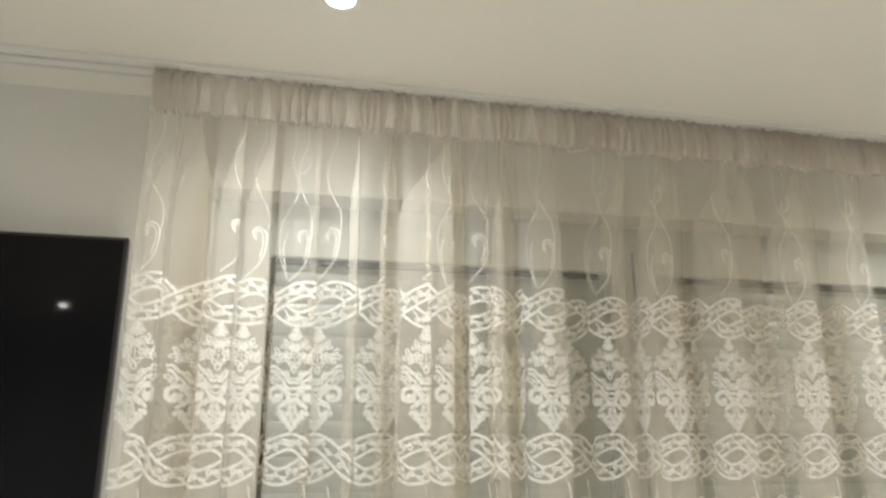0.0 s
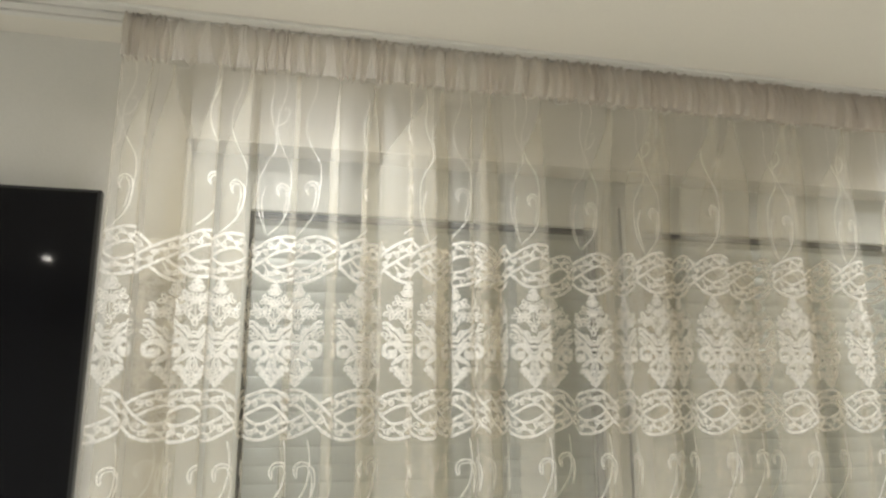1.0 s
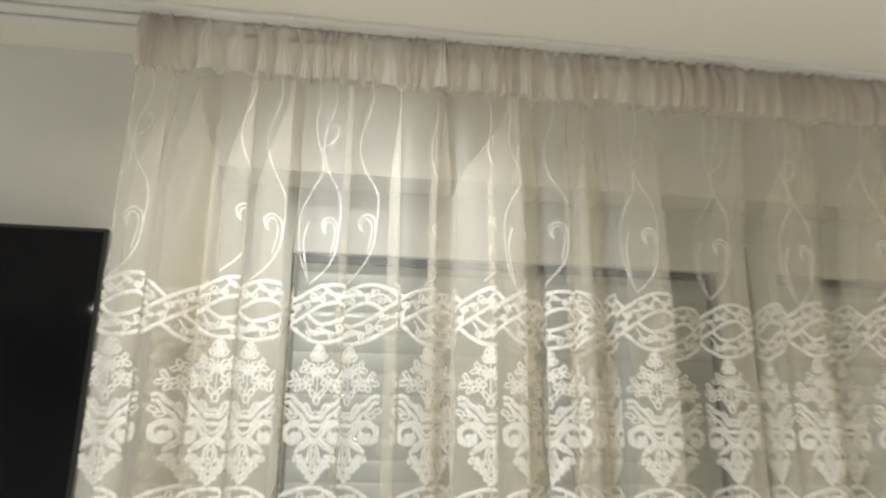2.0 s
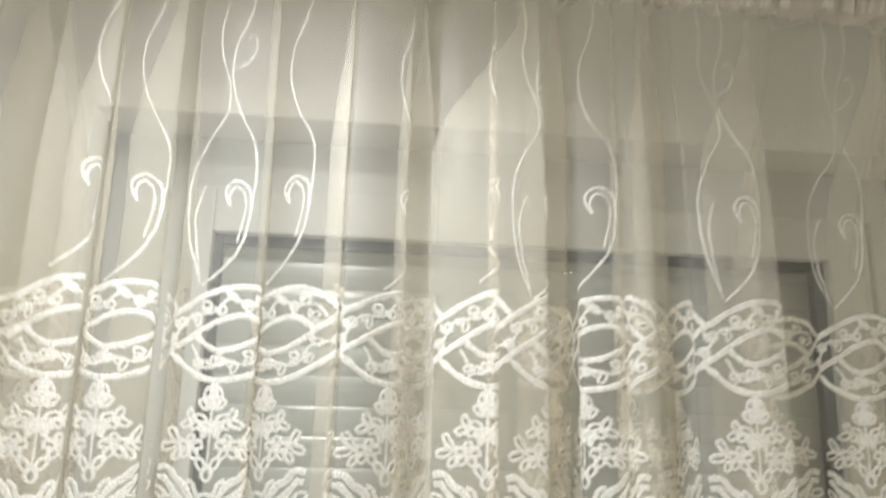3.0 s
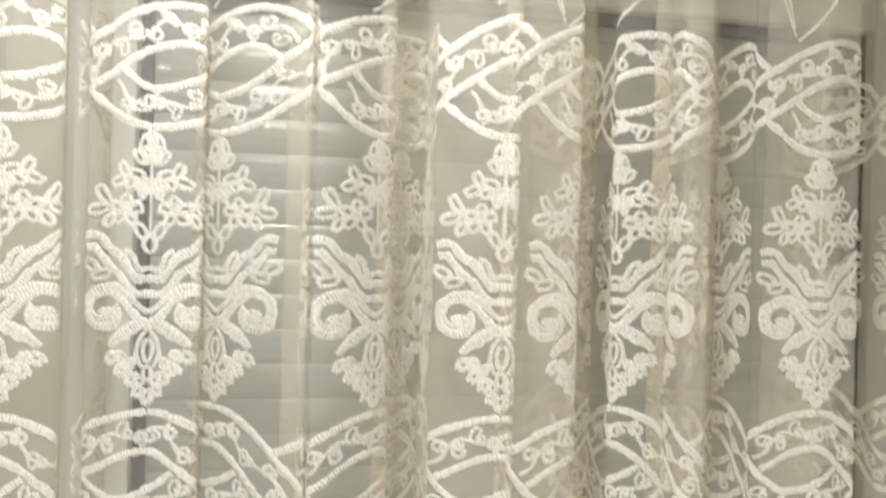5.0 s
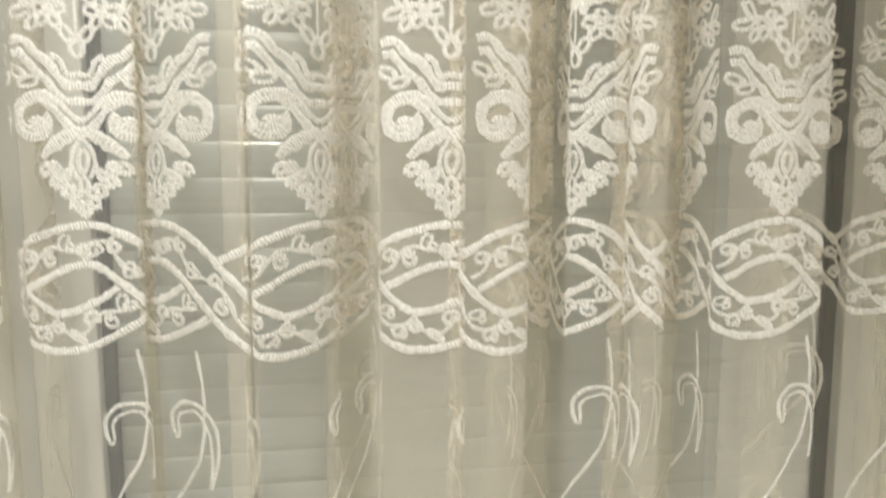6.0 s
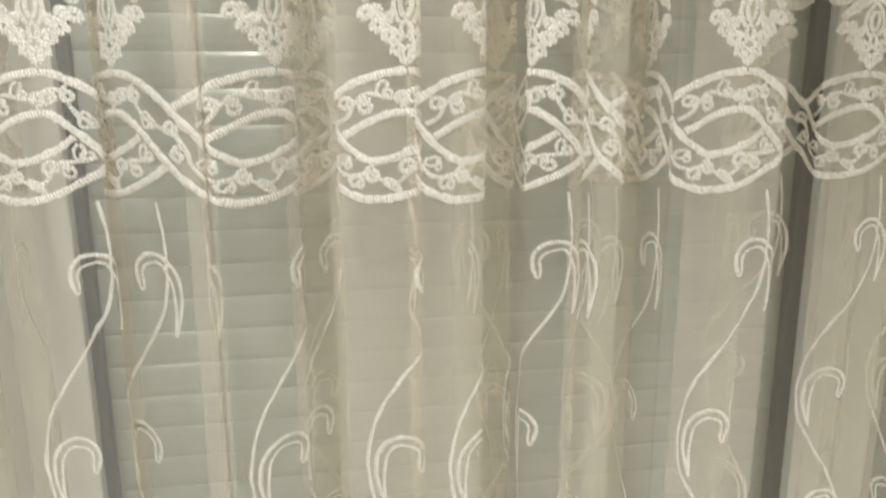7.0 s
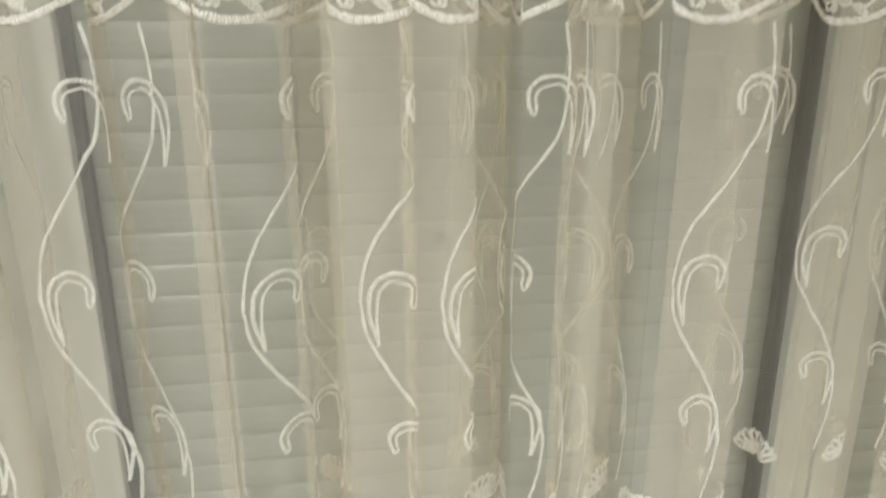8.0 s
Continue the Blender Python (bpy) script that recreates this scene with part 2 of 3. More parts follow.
def shutter():
    sh = empty("roller_shutter", (1.2, SHUT_Y, 0.12), "closed grey roller shutter with horizontal slats behind the panes", "roller shutter")
    pitch, tall = 0.0565, 0.0566
    prof = [(0.0056, 0.0), (0.0036, 0.004), (0.0014, 0.012), (0.0, 0.027), (0.0014, 0.042), (0.0036, 0.052), (0.0056, tall)]
    for x0, x1 in ((-0.20, 1.268), (1.280, 2.63)):
        bm = bmesh.new()
        rows = [[bm.verts.new((x, y, z)) for y, z in prof] + [bm.verts.new((x, 0.014, tall)), bm.verts.new((x, 0.014, 0.0))] for x in (x0, x1)]
        k = len(rows[0])
        for a in range(k):
            bm.faces.new((rows[0][a], rows[0][(a + 1) % k], rows[1][(a + 1) % k], rows[1][a]))
        for r in rows:
            bm.faces.new(r)
        me = mesh_of("slat", bm, M_SLAT)
        z = 0.13
        while z < 2.06:
            ob = new("slat", me)
            ob.location = (0, SHUT_Y, z)
            own(ob, sh)
            z += pitch


window()
shutter()


# ---- the ceiling track ----
def track():
    tr = empty("curtain_track", (0.8, 2.09, CEIL), "white double curtain track fixed along the ceiling", "curtain track")
    for y0, y1 in ((2.020, 2.058), (2.070, 2.110), (2.122, 2.150)):
        bm = bmesh.new()
        box(bm, X0 + 0.01, y0, CEIL - 0.012, X1 - 0.01, y1, CEIL - 0.0005, 0.002)
        own(part("track_rail", bm, M_TRACK), tr)
    # Black strips laid in the grooves put their shade in as colour.
    for y0, y1 in ((2.058, 2.070), (2.110, 2.122)):
        bm = bmesh.new()
        box(bm, X0 + 0.01, y0 + 0.0005, CEIL - 0.005, X1 - 0.01, y1 - 0.0005, CEIL - 0.0005)
        own(part("slot", bm, M_DARK, None, "black strip for the shade in the groove between the rails"), tr)


track()


# ---- the curtain: front panels of its folds ----
# left edge, right edge, depth at each edge, middle of a woven motif, and the valley after it:
# 0 a tuck behind the next panel, 1 a plain hollow, 2 a hollow with the cloth pleated in it; last, how far the cloth laps back behind the panel
PANELS = [
    (-0.430, -0.350, 2.03, 2.03, -0.395, 2, 0.060), (-0.232, -0.152, 2.02, 2.03, -0.180, 0, 0.060), (-0.150, -0.066, 2.05, 2.07, -0.120, 1, 0.070),
    (-0.040, 0.077, 2.07, 2.07, 0.027, 0, 0), (0.062, 0.192, 2.12, 2.00, 0.098, 0, 0.022), (0.200, 0.284, 1.99, 2.06, 0.262, 2, 0.014),
    (0.328, 0.414, 2.03, 2.00, 0.401, 0, 0.010), (0.412, 0.482, 1.985, 2.00, 0.490, 2, 0.150), (0.542, 0.608, 2.04, 2.04, 0.547, 0, 0),
    (0.612, 0.648, 2.02, 2.02, 0.560, 2, 0.014), (0.704, 0.838, 2.01, 2.01, 0.780, 1, 0.080), (0.962, 1.100, 2.11, 2.11, 1.018, 1, 0.065),
    (1.140, 1.250, 2.03, 2.04, 1.205, 2, 0.095), (1.330, 1.480, 2.03, 2.04, 1.410, 2, 0.120), (1.635, 1.765, 2.02, 2.03, 1.698, 2, 0.110),
    (1.865, 2.010, 2.02, 2.03, 1.960, 1, 0.110), (2.110, 2.240, 2.02, 2.03, 2.170, 2, 0), (2.350, 2.480, 2.03, 2.03, 2.410, 1, 0),
]
for k in range(4):
    PANELS.append((2.59 + 0.24 * k, 2.72 + 0.24 * k, 2.02 + 0.01 * (k % 2), 2.03, 2.66 + 0.24 * k, 1 + k % 2, 0.05))
REPEAT = 0.160
MID_Y = 2.06
HEM_Z, HEAD_Z, TOP_Z = 0.03, 2.437, 2.572


def plan():
    """The cloth's line seen from above: places and the length of cloth along it, with whole repeats hidden between the panels."""
    pts, keys, laps = [], [], []
    for k, (xl, xr, yl, yr, cx, valley, lap) in enumerate(PANELS):
        w = xr - xl
        bow = 0.008 * min(1, w / 0.1)
        at = lambda f: yl + (yr - yl) * f
        front = [(xl, yl + bow), (xl + 0.2 * w, at(0.2) + 0.2 * bow), (xl + 0.5 * w, at(0.5) - 0.2 * bow), (xl + 0.8 * w, at(0.8) + 0.2 * bow), (xr, yr + bow)]
        if k == 0:
            pts += [(xl + 0.004, yl + bow + 0.012)]
        a = len(pts)
        pts += front
        keys.append((a, a + 4, cx))
        if k + 1 < len(PANELS):
            nl, ny = PANELS[k + 1][0], PANELS[k + 1][2]
            g = nl - xr
            deep = min(max(yr, ny) + 0.10, 2.20)
            pts += [(xr - 0.003, yr + bow + 0.012)]
            y = max(yr, ny) + 0.034
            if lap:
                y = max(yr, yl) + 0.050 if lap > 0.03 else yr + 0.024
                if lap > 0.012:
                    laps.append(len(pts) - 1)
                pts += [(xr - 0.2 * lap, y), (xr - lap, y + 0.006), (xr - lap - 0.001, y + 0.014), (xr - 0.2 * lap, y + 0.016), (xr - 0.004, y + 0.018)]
            if valley == 0:
                pts += [(xr - 0.006, y), (nl - 0.002, y + 0.006), (nl - 0.003, ny + bow + 0.012)]
            elif valley == 1:
                pts += [(xr + 0.06 * g, y + 0.02), (xr + 0.42 * g, deep + 0.03), (xr + 0.58 * g, deep + 0.03), (nl - 0.04 * g, ny + 0.05), (nl + 0.002, ny + bow + 0.012)]
            else:
                y1, y2 = y + 0.5 * (deep + 0.05 - y), deep + 0.05
                pts += [(xr - 0.002, y + 0.012), (nl - 0.06 * g, y1 - 0.006), (nl - 0.04 * g, y1 + 0.004), (xr + 0.06 * g, y2 - 0.012), (xr + 0.05 * g, y2), (nl - 0.02 * g, min(y2 + 0.03, 2.262)), (nl + 0.004, y2 - 0.06), (nl + 0.004, ny + 0.045), (nl + 0.002, ny + bow + 0.012)]
    pts = np.array(pts)
    # smooth and dense line through the corners
    out, idx = [], []
    n = len(pts)
    for i in range(n - 1):
        p0, p1, p2, p3 = pts[max(i - 1, 0)], pts[i], pts[i + 1], pts[min(i + 2, n - 1)]
        steps = max(3, int(np.linalg.norm(p2 - p1) / 0.005))
        idx.append(len(out))
        for t in np.arange(steps) / steps:
            out.append(0.5 * (2 * p1 + (p2 - p0) * t + (2 * p0 - 5 * p1 + 4 * p2 - p3) * t * t + (3 * p1 - p0 - 3 * p2 + p3) * t ** 3))
    idx.append(len(out))
    out.append(pts[-1])
    out = np.array(out)
    arc = np.concatenate([[0], np.cumsum(np.linalg.norm(np.diff(out, axis=0), axis=1))])
    # cloth length: true on the panels, stretched a little between them
    known_i, known_u = [], []
    shift = None
    for a, b, cx in keys:
        ia, ib = idx[a], idx[b]
        if shift is None:
            ua = out[ia, 0] - cx
        else:
            want = known_u[-1] + arc[ia] - arc[known_i[-1]]
            ua = out[ia, 0] - cx
            ua += round((want - ua) / REPEAT) * REPEAT
            while ua <= known_u[-1] + 0.02:
                ua += REPEAT
        shift = True
        known_i += [ia, ib]
        known_u += [ua, ua + out[ib, 0] - out[ia, 0]]
    u = np.interp(np.arange(len(out)), known_i, known_u)
    u[: known_i[0]] = known_u[0] - (arc[known_i[0]] - arc[: known_i[0]])
    u[known_i[-1]:] = known_u[-1] + arc[known_i[-1]:] - arc[known_i[-1]]
    u += np.arange(len(u)) * 1e-7
    edges = np.array([e for p in PANELS for e in p[:2]])
    even = np.interp(u, [u[0]] + known_u + [u[-1]], [out[0, 0]] + list(edges) + [out[-1, 0]])
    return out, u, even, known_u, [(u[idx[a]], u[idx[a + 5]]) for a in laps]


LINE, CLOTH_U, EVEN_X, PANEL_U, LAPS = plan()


def hang(u, z):
    """Where the point of the cloth at length u and height z hangs; both may be arrays."""
    u, z = np.asarray(u, float), np.asarray(z, float)
    x, y = np.interp(u, CLOTH_U, LINE[:, 0]), np.interp(u, CLOTH_U, LINE[:, 1])
    t = np.clip((z - 2.03) / (2.40 - 2.03), 0, 1)
    deep = 1 - 0.74 * t * t * (3 - 2 * t)
    low = np.clip((1.9 - z) / 1.9, 0, 1)
    b = np.clip((z - 2.14) / (2.43 - 2.14), 0, 1)
    b = 0.8 * b * b * (3 - 2 * b)
    x = x * (1 - b) + np.interp(u, CLOTH_U, EVEN_X) * b
    y = y + 0.004 * b * np.sin(2 * math.pi * u / 0.046 + 3 * np.sin(11 * u))
    y = MID_Y + (y - MID_Y) * deep + 0.004 * np.sin(9 * x + 2.2 * z) * low
    x = x + 0.004 * np.sin(5.1 * x + 1.3 * z + 1.0) * low
    y = y + 0.0025 * np.sin(41 * u + 1.3 * z) + 0.0015 * np.sin(97 * u - 2.0 * z)
    return np.stack([x, y, z], -1)


def facing(u, z):
    """The cloth's normal, towards the room on the front panels."""
    du = hang(u + 0.002, z) - hang(u - 0.002, z)
    n = np.stack([du[..., 1], -du[..., 0], 0 * du[..., 0]], -1)
    return n / np.maximum(np.linalg.norm(n, axis=-1, keepdims=True), 1e-9)


def grid_faces(nu, nv):
    a = (np.arange(nv - 1)[:, None] * nu + np.arange(nu - 1)[None]).ravel()
    return np.stack([a, a + 1, a + nu + 1, a + nu], -1)


RIB = np.random.RandomState(7)


def ribbon(u, v, width):
    """A raised stitched ribbon along a line in the cloth: corners and quads in cloth coordinates and height."""
    u, v = np.asarray(u, float), np.asarray(v, float)
    du, dv = np.gradient(u), np.gradient(v)
    l = np.maximum(np.hypot(du, dv), 1e-9)
    nx, ny = -dv / l, du / l
    w = np.broadcast_to(np.asarray(width, float), u.shape) / 2 * (1 + RIB.uniform(-0.22, 0.22, u.shape))
    slip = RIB.normal(0, 0.0004, u.shape)
    u, v = u + nx * slip, v + ny * slip
    rows = [np.stack([u + s * nx * w, v + s * ny * w, np.full_like(u, h)], -1) for s, h in ((-1, 0.0005), (-0.55, 0.0010), (0.55, 0.0010), (1, 0.0005))]
    along = np.concatenate([[0], np.cumsum(np.hypot(np.diff(u), np.diff(v)))])
    marks = [np.stack([along, np.full_like(u, s)], -1) for s in (0.0, 0.225, 0.775, 1.0)]
    return np.concatenate([np.concatenate(rows), np.concatenate(marks)], 1), grid_faces(len(u), 4)


def loop(cu, cv, a, b, turn, width=0.0046, n=11):
    """A stitched petal: an open oval outline."""
    t = np.linspace(0, 2 * math.pi, n)
    x, y = a * np.cos(t), b * np.sin(t)
    c, s = math.cos(turn), math.sin(turn)
    return ribbon(cu + c * x - s * y, cv + s * x + c * y, width)


def arc_line(points, width, n=14):
    """A smooth stitched line through a few corners."""
    p = np.array(points, float)
    t = np.linspace(0, len(p) - 1, n)
    k = np.clip(t.astype(int), 0, len(p) - 2)
    f = (t - k)[:, None]
    g = lambda i: p[np.clip(i, 0, len(p) - 1)]
    p0, p1, p2, p3 = g(k - 1), g(k), g(k + 1), g(k + 2)
    q = 0.5 * (2 * p1 + (p2 - p0) * f + (2 * p0 - 5 * p1 + 4 * p2 - p3) * f * f + (3 * p1 - p0 - 3 * p2 + p3) * f ** 3)
    return ribbon(q[:, 0], q[:, 1], width)


def spiral(cu, cv, r0, r1, a0, a1, width, n=22):
    t = np.linspace(0, 1, n)
    r, a = r0 + (r1 - r0) * t, a0 + (a1 - a0) * t
    return ribbon(cu + r * np.cos(a), cv + r * np.sin(a), width)


def flower(cu, cv, r, petals=5, turn=0.0):
    out = [loop(cu, cv, r * 0.28, r * 0.28, 0, 0.002, 8)]
    for k in range(petals):
        a = turn + 2 * math.pi * k / petals
        out.append(loop(cu + 0.62 * r * math.cos(a), cv + 0.62 * r * math.sin(a), r * 0.42, r * 0.30, a, 0.0048, 9))
    return out


def mirrored(strokes):
    return strokes + [(v * np.array([-1, 1, 1, 1, 1]), f[:, ::-1]) for v, f in strokes]


def motif():
    """The tall bouquet between the bands; its height runs from 0 down to -0.285."""
    s = []
    s += [loop(0.007, -0.012, 0.010, 0.0045, 1.9), loop(0.011, -0.027, 0.009, 0.0045, 0.7), loop(0.005, -0.024, 0.009, 0.004, 1.3)]
    s += [loop(0.027, -0.041, 0.009, 0.0045, 1.1), loop(0.033, -0.053, 0.008, 0.0045, -0.5), loop(0.015, -0.046, 0.009, 0.005, 0.3), loop(0.020, -0.055, 0.007, 0.004, -0.6)]
    s += flower(0.025, -0.084, 0.0165, 5, 0.4) + flower(0.007, -0.060, 0.010, 4, 0.2)
    s += [loop(0.049, -0.068, 0.011, 0.0045, 1.1), loop(0.055, -0.083, 0.010, 0.005, -0.3), loop(0.043, -0.094, 0.008, 0.0045, -1.0), arc_line([(0.004, -0.070), (0.018, -0.074), (0.046, -0.080)], 0.0024, 9)]
    s += [loop(0.009, -0.106, 0.010, 0.005, 1.0)]
    # wings
    s += [arc_line([(0.068, -0.112), (0.054, -0.110), (0.042, -0.124), (0.028, -0.134), (0.014, -0.154), (0.0, -0.156)], 0.0092, 18)]
    s += [arc_line([(0.066, -0.124), (0.056, -0.124), (0.044, -0.140), (0.030, -0.152), (0.016, -0.170), (0.0, -0.172)], 0.0078, 18)]
    s += [arc_line([(0.026, -0.126), (0.016, -0.132), (0.010, -0.146), (0.0, -0.144)], 0.0060, 12)]
    s += [loop(0.062, -0.142, 0.010, 0.005, 0.5), loop(0.050, -0.152, 0.009, 0.005, -0.3), loop(0.036, -0.168, 0.009, 0.004, 0.2)]
    # spirals
    s += [spiral(0.043, -0.191, 0.029, 0.009, 2.6, 2.6 - 6.4, 0.0098, 30), spiral(0.046, -0.190, 0.020, 0.005, 2.4, 2.4 - 5.0, 0.0046, 20)]
    s += [arc_line([(0.0, -0.206), (0.012, -0.196), (0.022, -0.184), (0.036, -0.170)], 0.0090, 12)]
    s += [arc_line([(0.0, -0.192), (0.010, -0.184), (0.020, -0.174)], 0.0060, 8)]
    # bulbs at the ends of the spirals
    s += [loop(0.044, -0.194, 0.0052, 0.0052, 0, 0.0090, 9)]
    # tail: broad leaves and a fan of drops
    s += [arc_line([(0.0, -0.199), (0.014, -0.207), (0.028, -0.216), (0.041, -0.228)], np.array([0.006, 0.009, 0.012, 0.014, 0.015, 0.015, 0.014, 0.013, 0.012, 0.010, 0.008, 0.005]), 12)]
    s += [arc_line([(0.0, -0.206), (0.008, -0.220), (0.012, -0.236), (0.006, -0.250)], 0.0045, 10)]
    for a, b, r in ((0.038, -0.240, 1.0), (0.029, -0.239, 0.9), (0.026, -0.252, 1.0), (0.018, -0.246, 0.9), (0.016, -0.262, 1.0), (0.008, -0.264, 0.9), (0.009, -0.275, 0.9)):
        s += [loop(a, b, 0.0068 * r, 0.0042 * r, -1.1 + 8 * a, 0.0066 * r, 9)]
    s = mirrored(s)
    s += [loop(0.0, -0.008, 0.010, 0.004, 1.57), arc_line([(0, -0.02), (0, -0.11)], 0.0026, 10), loop(0.0, -0.118, 0.010, 0.006, 1.57), loop(0.0, -0.232, 0.012, 0.005, 1.57), loop(0.0, -0.256, 0.008, 0.004, 1.57, 0.004), loop(0.0, -0.281, 0.0075, 0.0045, 1.57, 0.0065)]
    return s


def runs(keep):
    """The unbroken stretches of a row of true and false, as slices of four places or more."""
    edge = np.flatnonzero(np.diff(np.concatenate([[0], keep.astype(int), [0]])))
    return [slice(a, b) for a, b in zip(edge[::2], edge[1::2]) if b - a > 3]


def band(upper):
    """One strand of the plaited border, from one crest to the next but one; its neighbour lies a repeat further on.
    The lower border's strand falls steeply over the other one and climbs back under it; the upper border is turned half round."""
    amp, half, fall = 0.0460, 0.0205, 0.125
    n = 100

    def strand(u):
        u = np.mod(u, 2 * REPEAT)
        phase = np.where(u < fall, math.pi * u / fall, math.pi * (1 + (u - fall) / (2 * REPEAT - fall)))
        return amp * np.cos(phase)

    u = np.linspace(0, 2 * REPEAT, n)
    c = strand(u)
    du, dc = np.gradient(u), np.gradient(c)
    l = np.hypot(du, dc)
    nu, nv = -dc / l, du / l
    far_u = np.linspace(-REPEAT, 3 * REPEAT, 400)
    other = np.stack([far_u, strand(far_u - REPEAT)], -1)
    falling = u < fall
    under = ~falling if not upper else falling

    def seen(eu, ev, room):
        gap = np.hypot(eu[:, None] - other[None, :, 0], ev[:, None] - other[None, :, 1]).min(1)
        return ~(under & (gap < room))

    s = []
    for side in (1, -1):
        eu, ev = u + side * half * nu, c + side * half * nv
        for k in runs(seen(eu, ev, half + 0.002)):
            s.append(ribbon(eu[k], ev[k], 0.0080))
            s.append(ribbon(eu[k] + 0.0010, ev[k] - 0.0014, 0.0042))
    # a winding vine with curled rings and leaves between the rims
    wave = 0.0062 * np.sin(2 * math.pi * 6 * u / (2 * REPEAT))
    vu, vv = u + wave * nu, c + wave * nv
    for k in runs(seen(vu, vv, half + 0.006)):
        s.append(ribbon(vu[k], vv[k], 0.0040))
    for k in range(19):
        i = int((k + 0.5) / 19 * n)
        turn = math.atan2(dc[i], du[i])
        off = 0.0062 * (1 if k % 2 else -1)
        pu, pv = u[i] + off * nu[i], c[i] + off * nv[i]
        if under[i] and np.hypot(pu - other[:, 0], pv - other[:, 1]).min() < half + 0.009:
            continue
        if k % 3 == 2:
            s.append(loop(pu, pv, 0.0085, 0.0042, turn + 0.9 * (1 if k % 2 else -1), 0.0034, 10))
            s.append(loop(pu + 0.006, pv - 0.004, 0.0050, 0.0030, turn - 0.6, 0.0030, 8))
        else:
            s.append(spiral(pu, pv, 0.0088, 0.0022, turn + 2.0 * k, turn + 2.0 * k + 8.0, 0.0044, 18))
    if upper:
        s = [(v * np.array([-1, -1, 1, 1, 1]), f) for v, f in s]
    return s


def hook(u, v, side, size=1.0):
    """A crook of two stitched lines that opens to one side; its stem leaves downwards."""
    p = [(-0.027, -0.026), (-0.030, -0.012), (-0.022, 0.000), (-0.008, 0.002), (0.006, -0.010), (0.009, -0.032), (0.002, -0.062)]
    q = [(-0.023, -0.024), (-0.024, -0.012), (-0.018, -0.006), (-0.008, -0.005), (0.000, -0.014), (0.003, -0.034), (0.002, -0.062)]
    r = [(-0.0275, -0.0265), (-0.0245, -0.0285), (-0.0225, -0.0235)]
    return [arc_line([(u + side * a * size, v + b * size) for a, b in line], w, n) for line, w, n in ((p, 0.0042, 18), (q, 0.0030, 16), (r, 0.0030, 6))]


def sprig():
    """The thin scrolling stem below the lower band: heights from 0 (the band's lower rim) downwards."""
    s = [arc_line([(0.026, 0.012), (0.031, -0.020), (0.032, -0.060), (0.024, -0.112), (-0.006, -0.165), (-0.042, -0.220), (-0.060, -0.275), (-0.058, -0.330), (-0.040, -0.372), (-0.012, -0.420), (0.012, -0.470), (0.022, -0.520), (0.018, -0.570), (0.006, -0.620)], 0.0034, 64)]
    s += hook(0.034, -0.050, 1, 1.40) + hook(-0.040, -0.265, -1, 1.40) + hook(0.006, -0.457, 1, 1.35)
    return s


def crown_sprig(full):
    """The stems above the upper band, up to the heading: a crook to one side and a wavy stem to the other."""
    s = [arc_line([(-0.031, -0.004), (0.000, 0.026), (0.022, 0.066), (0.029, 0.115), (0.024, 0.145), (0.006, 0.155), (-0.008, 0.143), (-0.008, 0.128), (0.000, 0.114)], 0.0036, 44)]
    s += [arc_line([(0.012, 0.062), (0.021, 0.110), (0.017, 0.137), (0.006, 0.145), (-0.002, 0.136), (-0.002, 0.118)], 0.0028, 24)]
    s += [arc_line([(0.028, 0.100), (0.032, 0.160), (0.028, 0.212), (0.002, 0.262), (-0.014, 0.315), (-0.012, 0.365), (0.002, 0.410), (0.010, 0.455), (0.004, 0.500)], 0.0022, 44)]
    if not full:
        return s
    s += [arc_line([(-0.034, 0.000), (-0.052, 0.050), (-0.060, 0.110), (-0.058, 0.165), (-0.040, 0.215), (-0.018, 0.255), (-0.016, 0.300), (-0.030, 0.345), (-0.036, 0.390), (-0.028, 0.440), (-0.034, 0.490)], 0.0022, 48)]
    s += [arc_line([(-0.036, 0.010), (-0.047, 0.060), (-0.050, 0.110), (-0.040, 0.145)], 0.0026, 18)]
    s += [arc_line([(-0.012, 0.330), (0.008, 0.345), (0.018, 0.370), (0.012, 0.390), (0.004, 0.380)], 0.0024, 18)]
    return s


def lower_spray():
    """The low flower spray near the hem end of the stems."""
    s = []
    for k in range(9):
        a = math.pi * (0.05 + 0.9 * k / 8)
        s.append(loop(0.030 * math.cos(a), 0.026 * math.sin(a), 0.015, 0.0060, a, 0.0056, 9))
        s.append(loop(0.014 * math.cos(a), 0.012 * math.sin(a), 0.009, 0.0045, a, 0.0050, 8))
    return s


def joined(strokes):
    verts, faces, n = [], [], 0
    for v, f in strokes:
        verts.append(v), faces.append(f + n)
        n += len(v)
    return np.concatenate(verts), np.concatenate(faces)


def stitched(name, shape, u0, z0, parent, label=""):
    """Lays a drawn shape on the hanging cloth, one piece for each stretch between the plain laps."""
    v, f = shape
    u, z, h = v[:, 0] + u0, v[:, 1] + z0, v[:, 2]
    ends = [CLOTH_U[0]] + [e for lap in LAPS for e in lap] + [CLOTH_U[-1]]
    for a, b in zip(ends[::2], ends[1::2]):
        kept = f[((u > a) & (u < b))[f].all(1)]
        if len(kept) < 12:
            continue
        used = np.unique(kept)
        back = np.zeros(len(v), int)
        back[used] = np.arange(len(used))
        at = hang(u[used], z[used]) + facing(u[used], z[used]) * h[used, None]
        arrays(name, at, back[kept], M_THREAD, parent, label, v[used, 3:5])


BAND_UP, BAND_LOW, MOTIF_TOP = 1.868, 1.432, 1.796


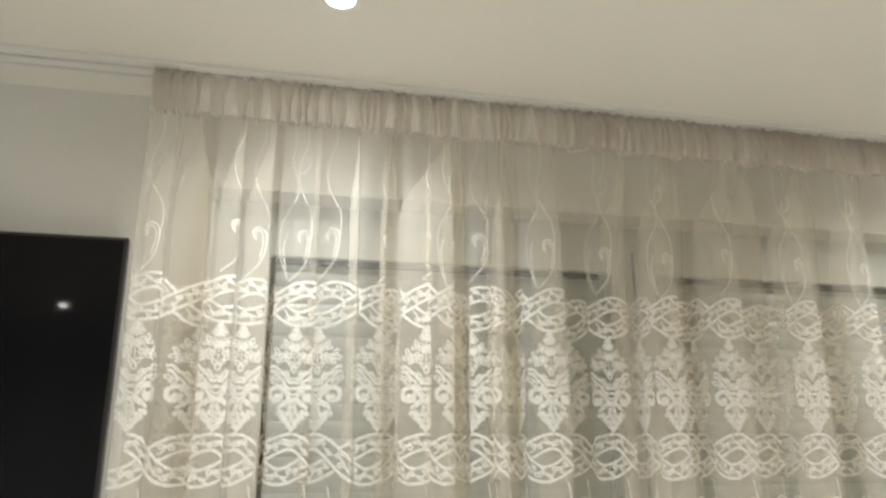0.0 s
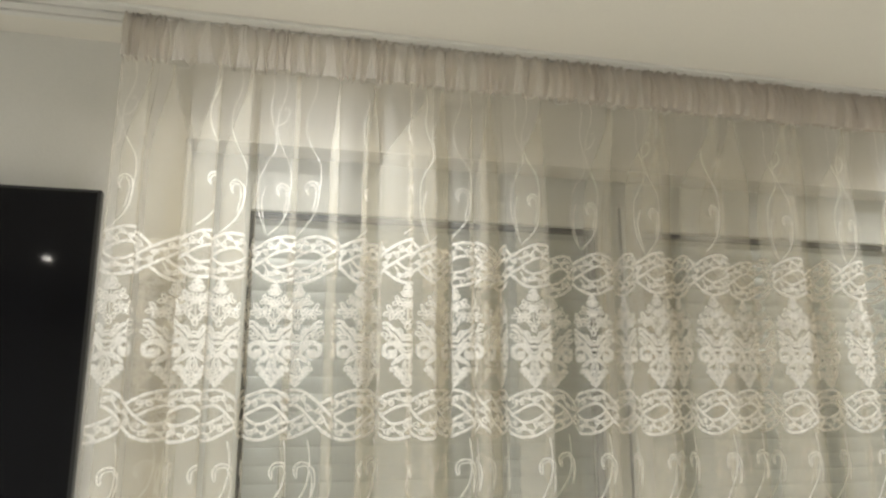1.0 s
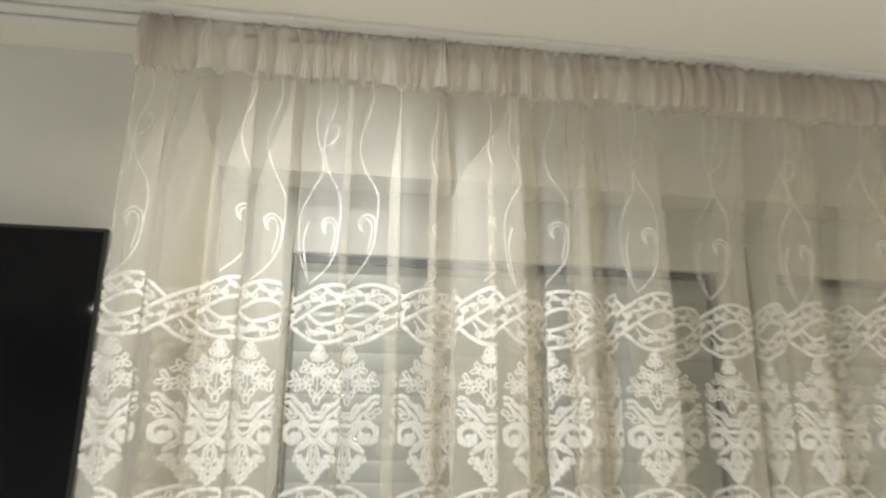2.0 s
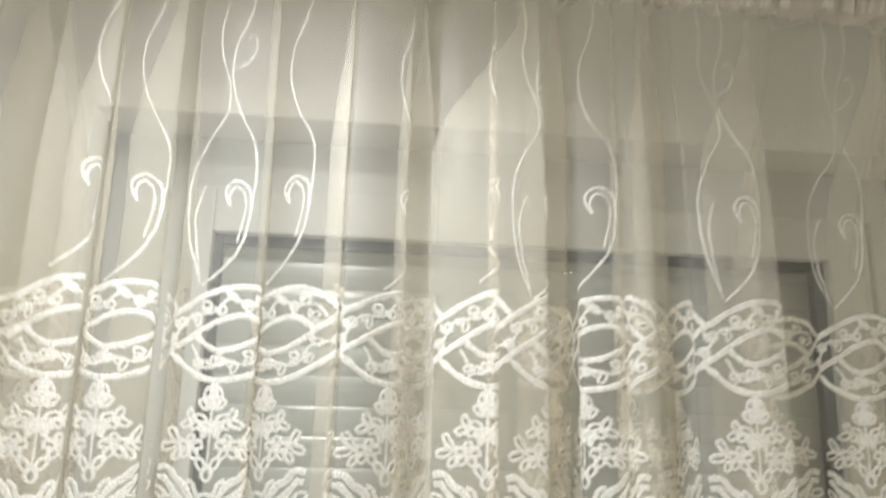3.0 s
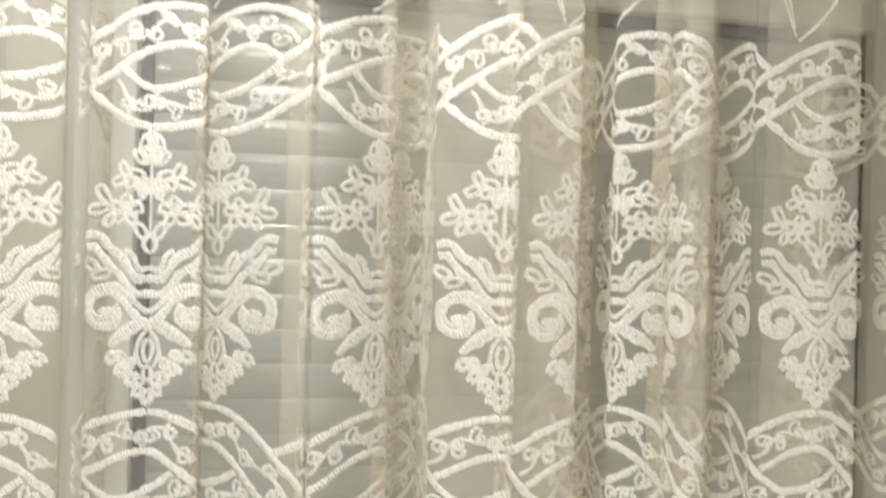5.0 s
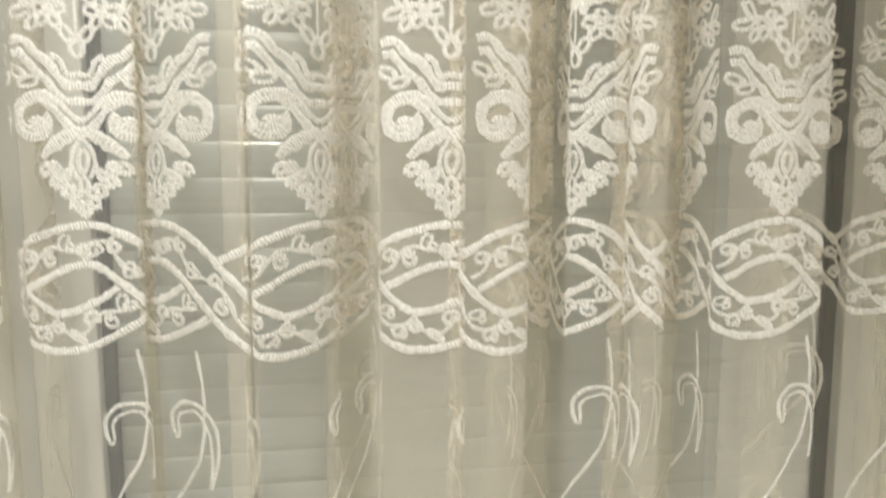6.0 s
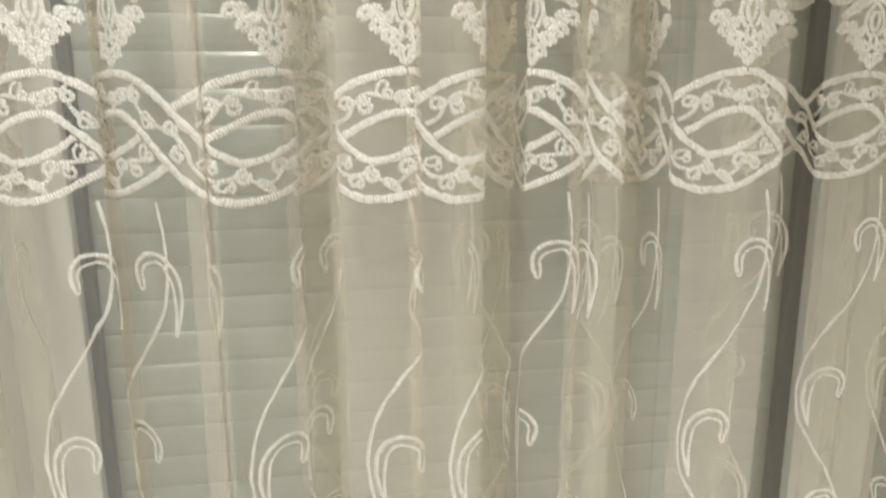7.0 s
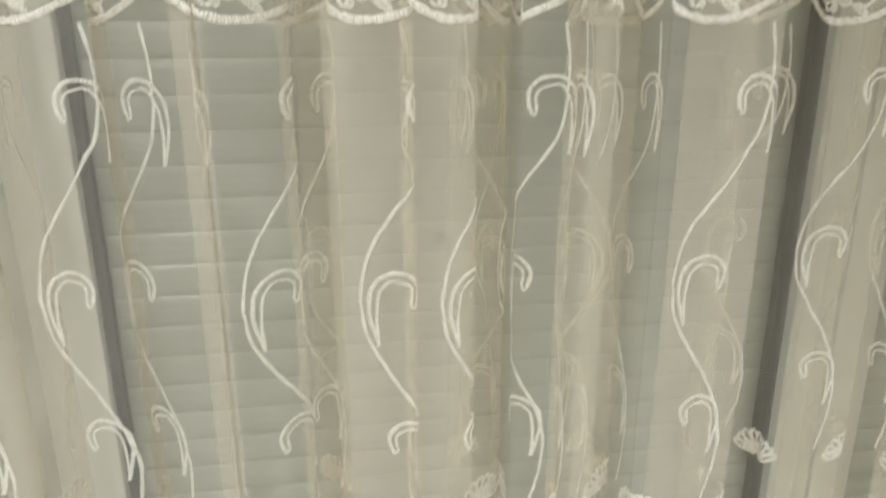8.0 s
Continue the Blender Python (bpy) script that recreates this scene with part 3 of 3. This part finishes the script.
def curtain():
    cur = tagged(new("sheer_curtain"), "long ivory sheer curtain with white embroidered bands, hanging in loose folds", "curtain")
    # cloth
    zs = np.concatenate([np.linspace(HEM_Z, 0.6, 6)[:-1], np.linspace(0.6, 2.0, 30)[:-1], np.linspace(2.0, HEAD_Z, 18)])
    uu, zz = np.meshgrid(CLOTH_U, zs)
    arrays("cloth", hang(uu, zz).reshape(-1, 3), grid_faces(len(CLOTH_U), len(zs)), M_CLOTH, cur, "sheer ivory cloth", np.stack([uu.ravel(), zz.ravel()], -1))
    # gathered heading
    rng = random.Random(4)
    x, pts = PANELS[0][0] - 0.005, []
    while x < PANELS[-1][1]:
        broad = 1.45 if x < 0.80 else 0.8
        w = rng.choice((0.010, 0.014, 0.020, 0.032, 0.050)) * rng.uniform(0.8, 1.2) * broad
        d = rng.uniform(0.020, 0.060)
        mid = x + w * rng.uniform(0.30, 0.80)
        for f, y in ((0.0, 0.036), (0.14, 0.030), (0.20, -0.2 * d), (0.26, -d), (0.36, -0.8 * d), (0.52, -0.95 * d), (0.66, -0.75 * d), (0.80, -d), (0.86, -0.1 * d), (0.92, 0.034)):
            pts.append((x + f * w, MID_Y + y, mid))
        x += w
    pts = np.array(pts)
    t = np.linspace(0, len(pts) - 1, len(pts) * 3)
    hx, hy, hm = (np.interp(t, np.arange(len(pts)), pts[:, k]) for k in range(3))
    hz = np.linspace(HEAD_Z - 0.004, TOP_Z, 10)
    X, Z = np.meshgrid(hx, hz)
    Y, M = np.tile(hy, (len(hz), 1)), np.tile(hm, (len(hz), 1))
    f = (Z - HEAD_Z) / (TOP_Z - HEAD_Z)
    cord = 0.38 + 0.62 * np.sin(math.pi * np.clip(0.06 + 0.80 * f, 0, 1))
    X = np.where(Y < MID_Y, M + (X - M) * (1 - 0.72 * np.clip(f, 0, 1)), X)
    Y = MID_Y + (Y - MID_Y) * cord * (1.1 - 0.5 * f) - 0.006 * (1 - f)
    X = X + 0.004 * np.sin(83 * X + 2.5 * np.sin(19 * X) + 5 * f) * f + 0.002 * np.sin(131 * X + 7 * f)
    Z = Z + np.where(f < 0.02, 0.003 * np.sin(21 * X) + 0.002 * np.sin(67 * X), 0)
    arrays("heading", np.stack([X, Y, Z], -1).reshape(-1, 3), grid_faces(len(hx), len(hz)), M_HEAD, cur, "gathered pencil-pleat heading", np.stack([X.ravel() * 2, Z.ravel()], -1))
    # embroidery, repeat by repeat
    shapes = {"m": joined(motif()), "lo": joined(band(False)), "up": joined(band(True)), "s": joined(sprig()), "c0": joined(crown_sprig(True)), "c1": joined(crown_sprig(False)), "f": joined(lower_spray())}
    for k in range(math.ceil(CLOTH_U[0] / REPEAT) - 1, int(CLOTH_U[-1] / REPEAT) + 2):
        u = k * REPEAT
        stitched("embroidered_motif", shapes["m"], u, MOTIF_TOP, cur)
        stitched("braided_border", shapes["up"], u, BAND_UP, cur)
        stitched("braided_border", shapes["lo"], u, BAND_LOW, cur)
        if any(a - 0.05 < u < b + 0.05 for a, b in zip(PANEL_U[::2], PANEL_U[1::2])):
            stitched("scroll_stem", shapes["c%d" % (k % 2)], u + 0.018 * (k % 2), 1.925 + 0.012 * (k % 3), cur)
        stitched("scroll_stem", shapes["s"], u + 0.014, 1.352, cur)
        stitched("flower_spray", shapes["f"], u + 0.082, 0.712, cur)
    return cur


curtain()


# ---- the television ----
def television():
    x1, z1, y0 = -0.475, 2.066, 2.165
    wide, tall = 1.67, 0.96
    tv = empty("television", (x1 - wide / 2, y0, z1 - tall), "large black flat television, switched off, hung on the wall", "television")
    bm = bmesh.new()
    box(bm, x1 - wide, y0, z1 - tall, x1, y0 + 0.035, z1, 0.004)
    own(part("bezel", bm, M_BEZEL), tv)
    bm = bmesh.new()
    box(bm, x1 - wide + 0.010, y0 - 0.0015, z1 - tall + 0.014, x1 - 0.010, y0 + 0.002, z1 - 0.010)
    own(part("screen", bm, M_SCREEN, None, "glossy black screen"), tv)
    bm = bmesh.new()
    box(bm, x1 - wide + 0.35, y0 + 0.035, z1 - tall + 0.2, x1 - 0.35, WALL_Y, z1 - 0.25, 0.01)
    own(part("wall_bracket", bm, M_BEZEL), tv)


television()


# ---- ceiling spots, the added fill spot among them ----
def spots():
    first = None
    for sx, sy in SPOTS:
        ob = empty("ceiling_spot", (sx, sy, CEIL), "round white recessed ceiling spot, switched on; the fourth is added as fill", "ceiling light", "ceiling spots")
        bm = bmesh.new()
        ring(bm, (sx, sy), 0.034, 0.046, CEIL - 0.006, CEIL - 0.0005)
        own(part("rim", bm, M_RIM, None, "", True), ob)
        bm = bmesh.new()
        bmesh.ops.create_circle(bm, cap_ends=True, segments=32, radius=0.034, matrix=Matrix.Translation((sx, sy, CEIL - 0.002)))
        own(part("diffuser", bm, M_LED, None, "glowing diffuser"), ob)


spots()
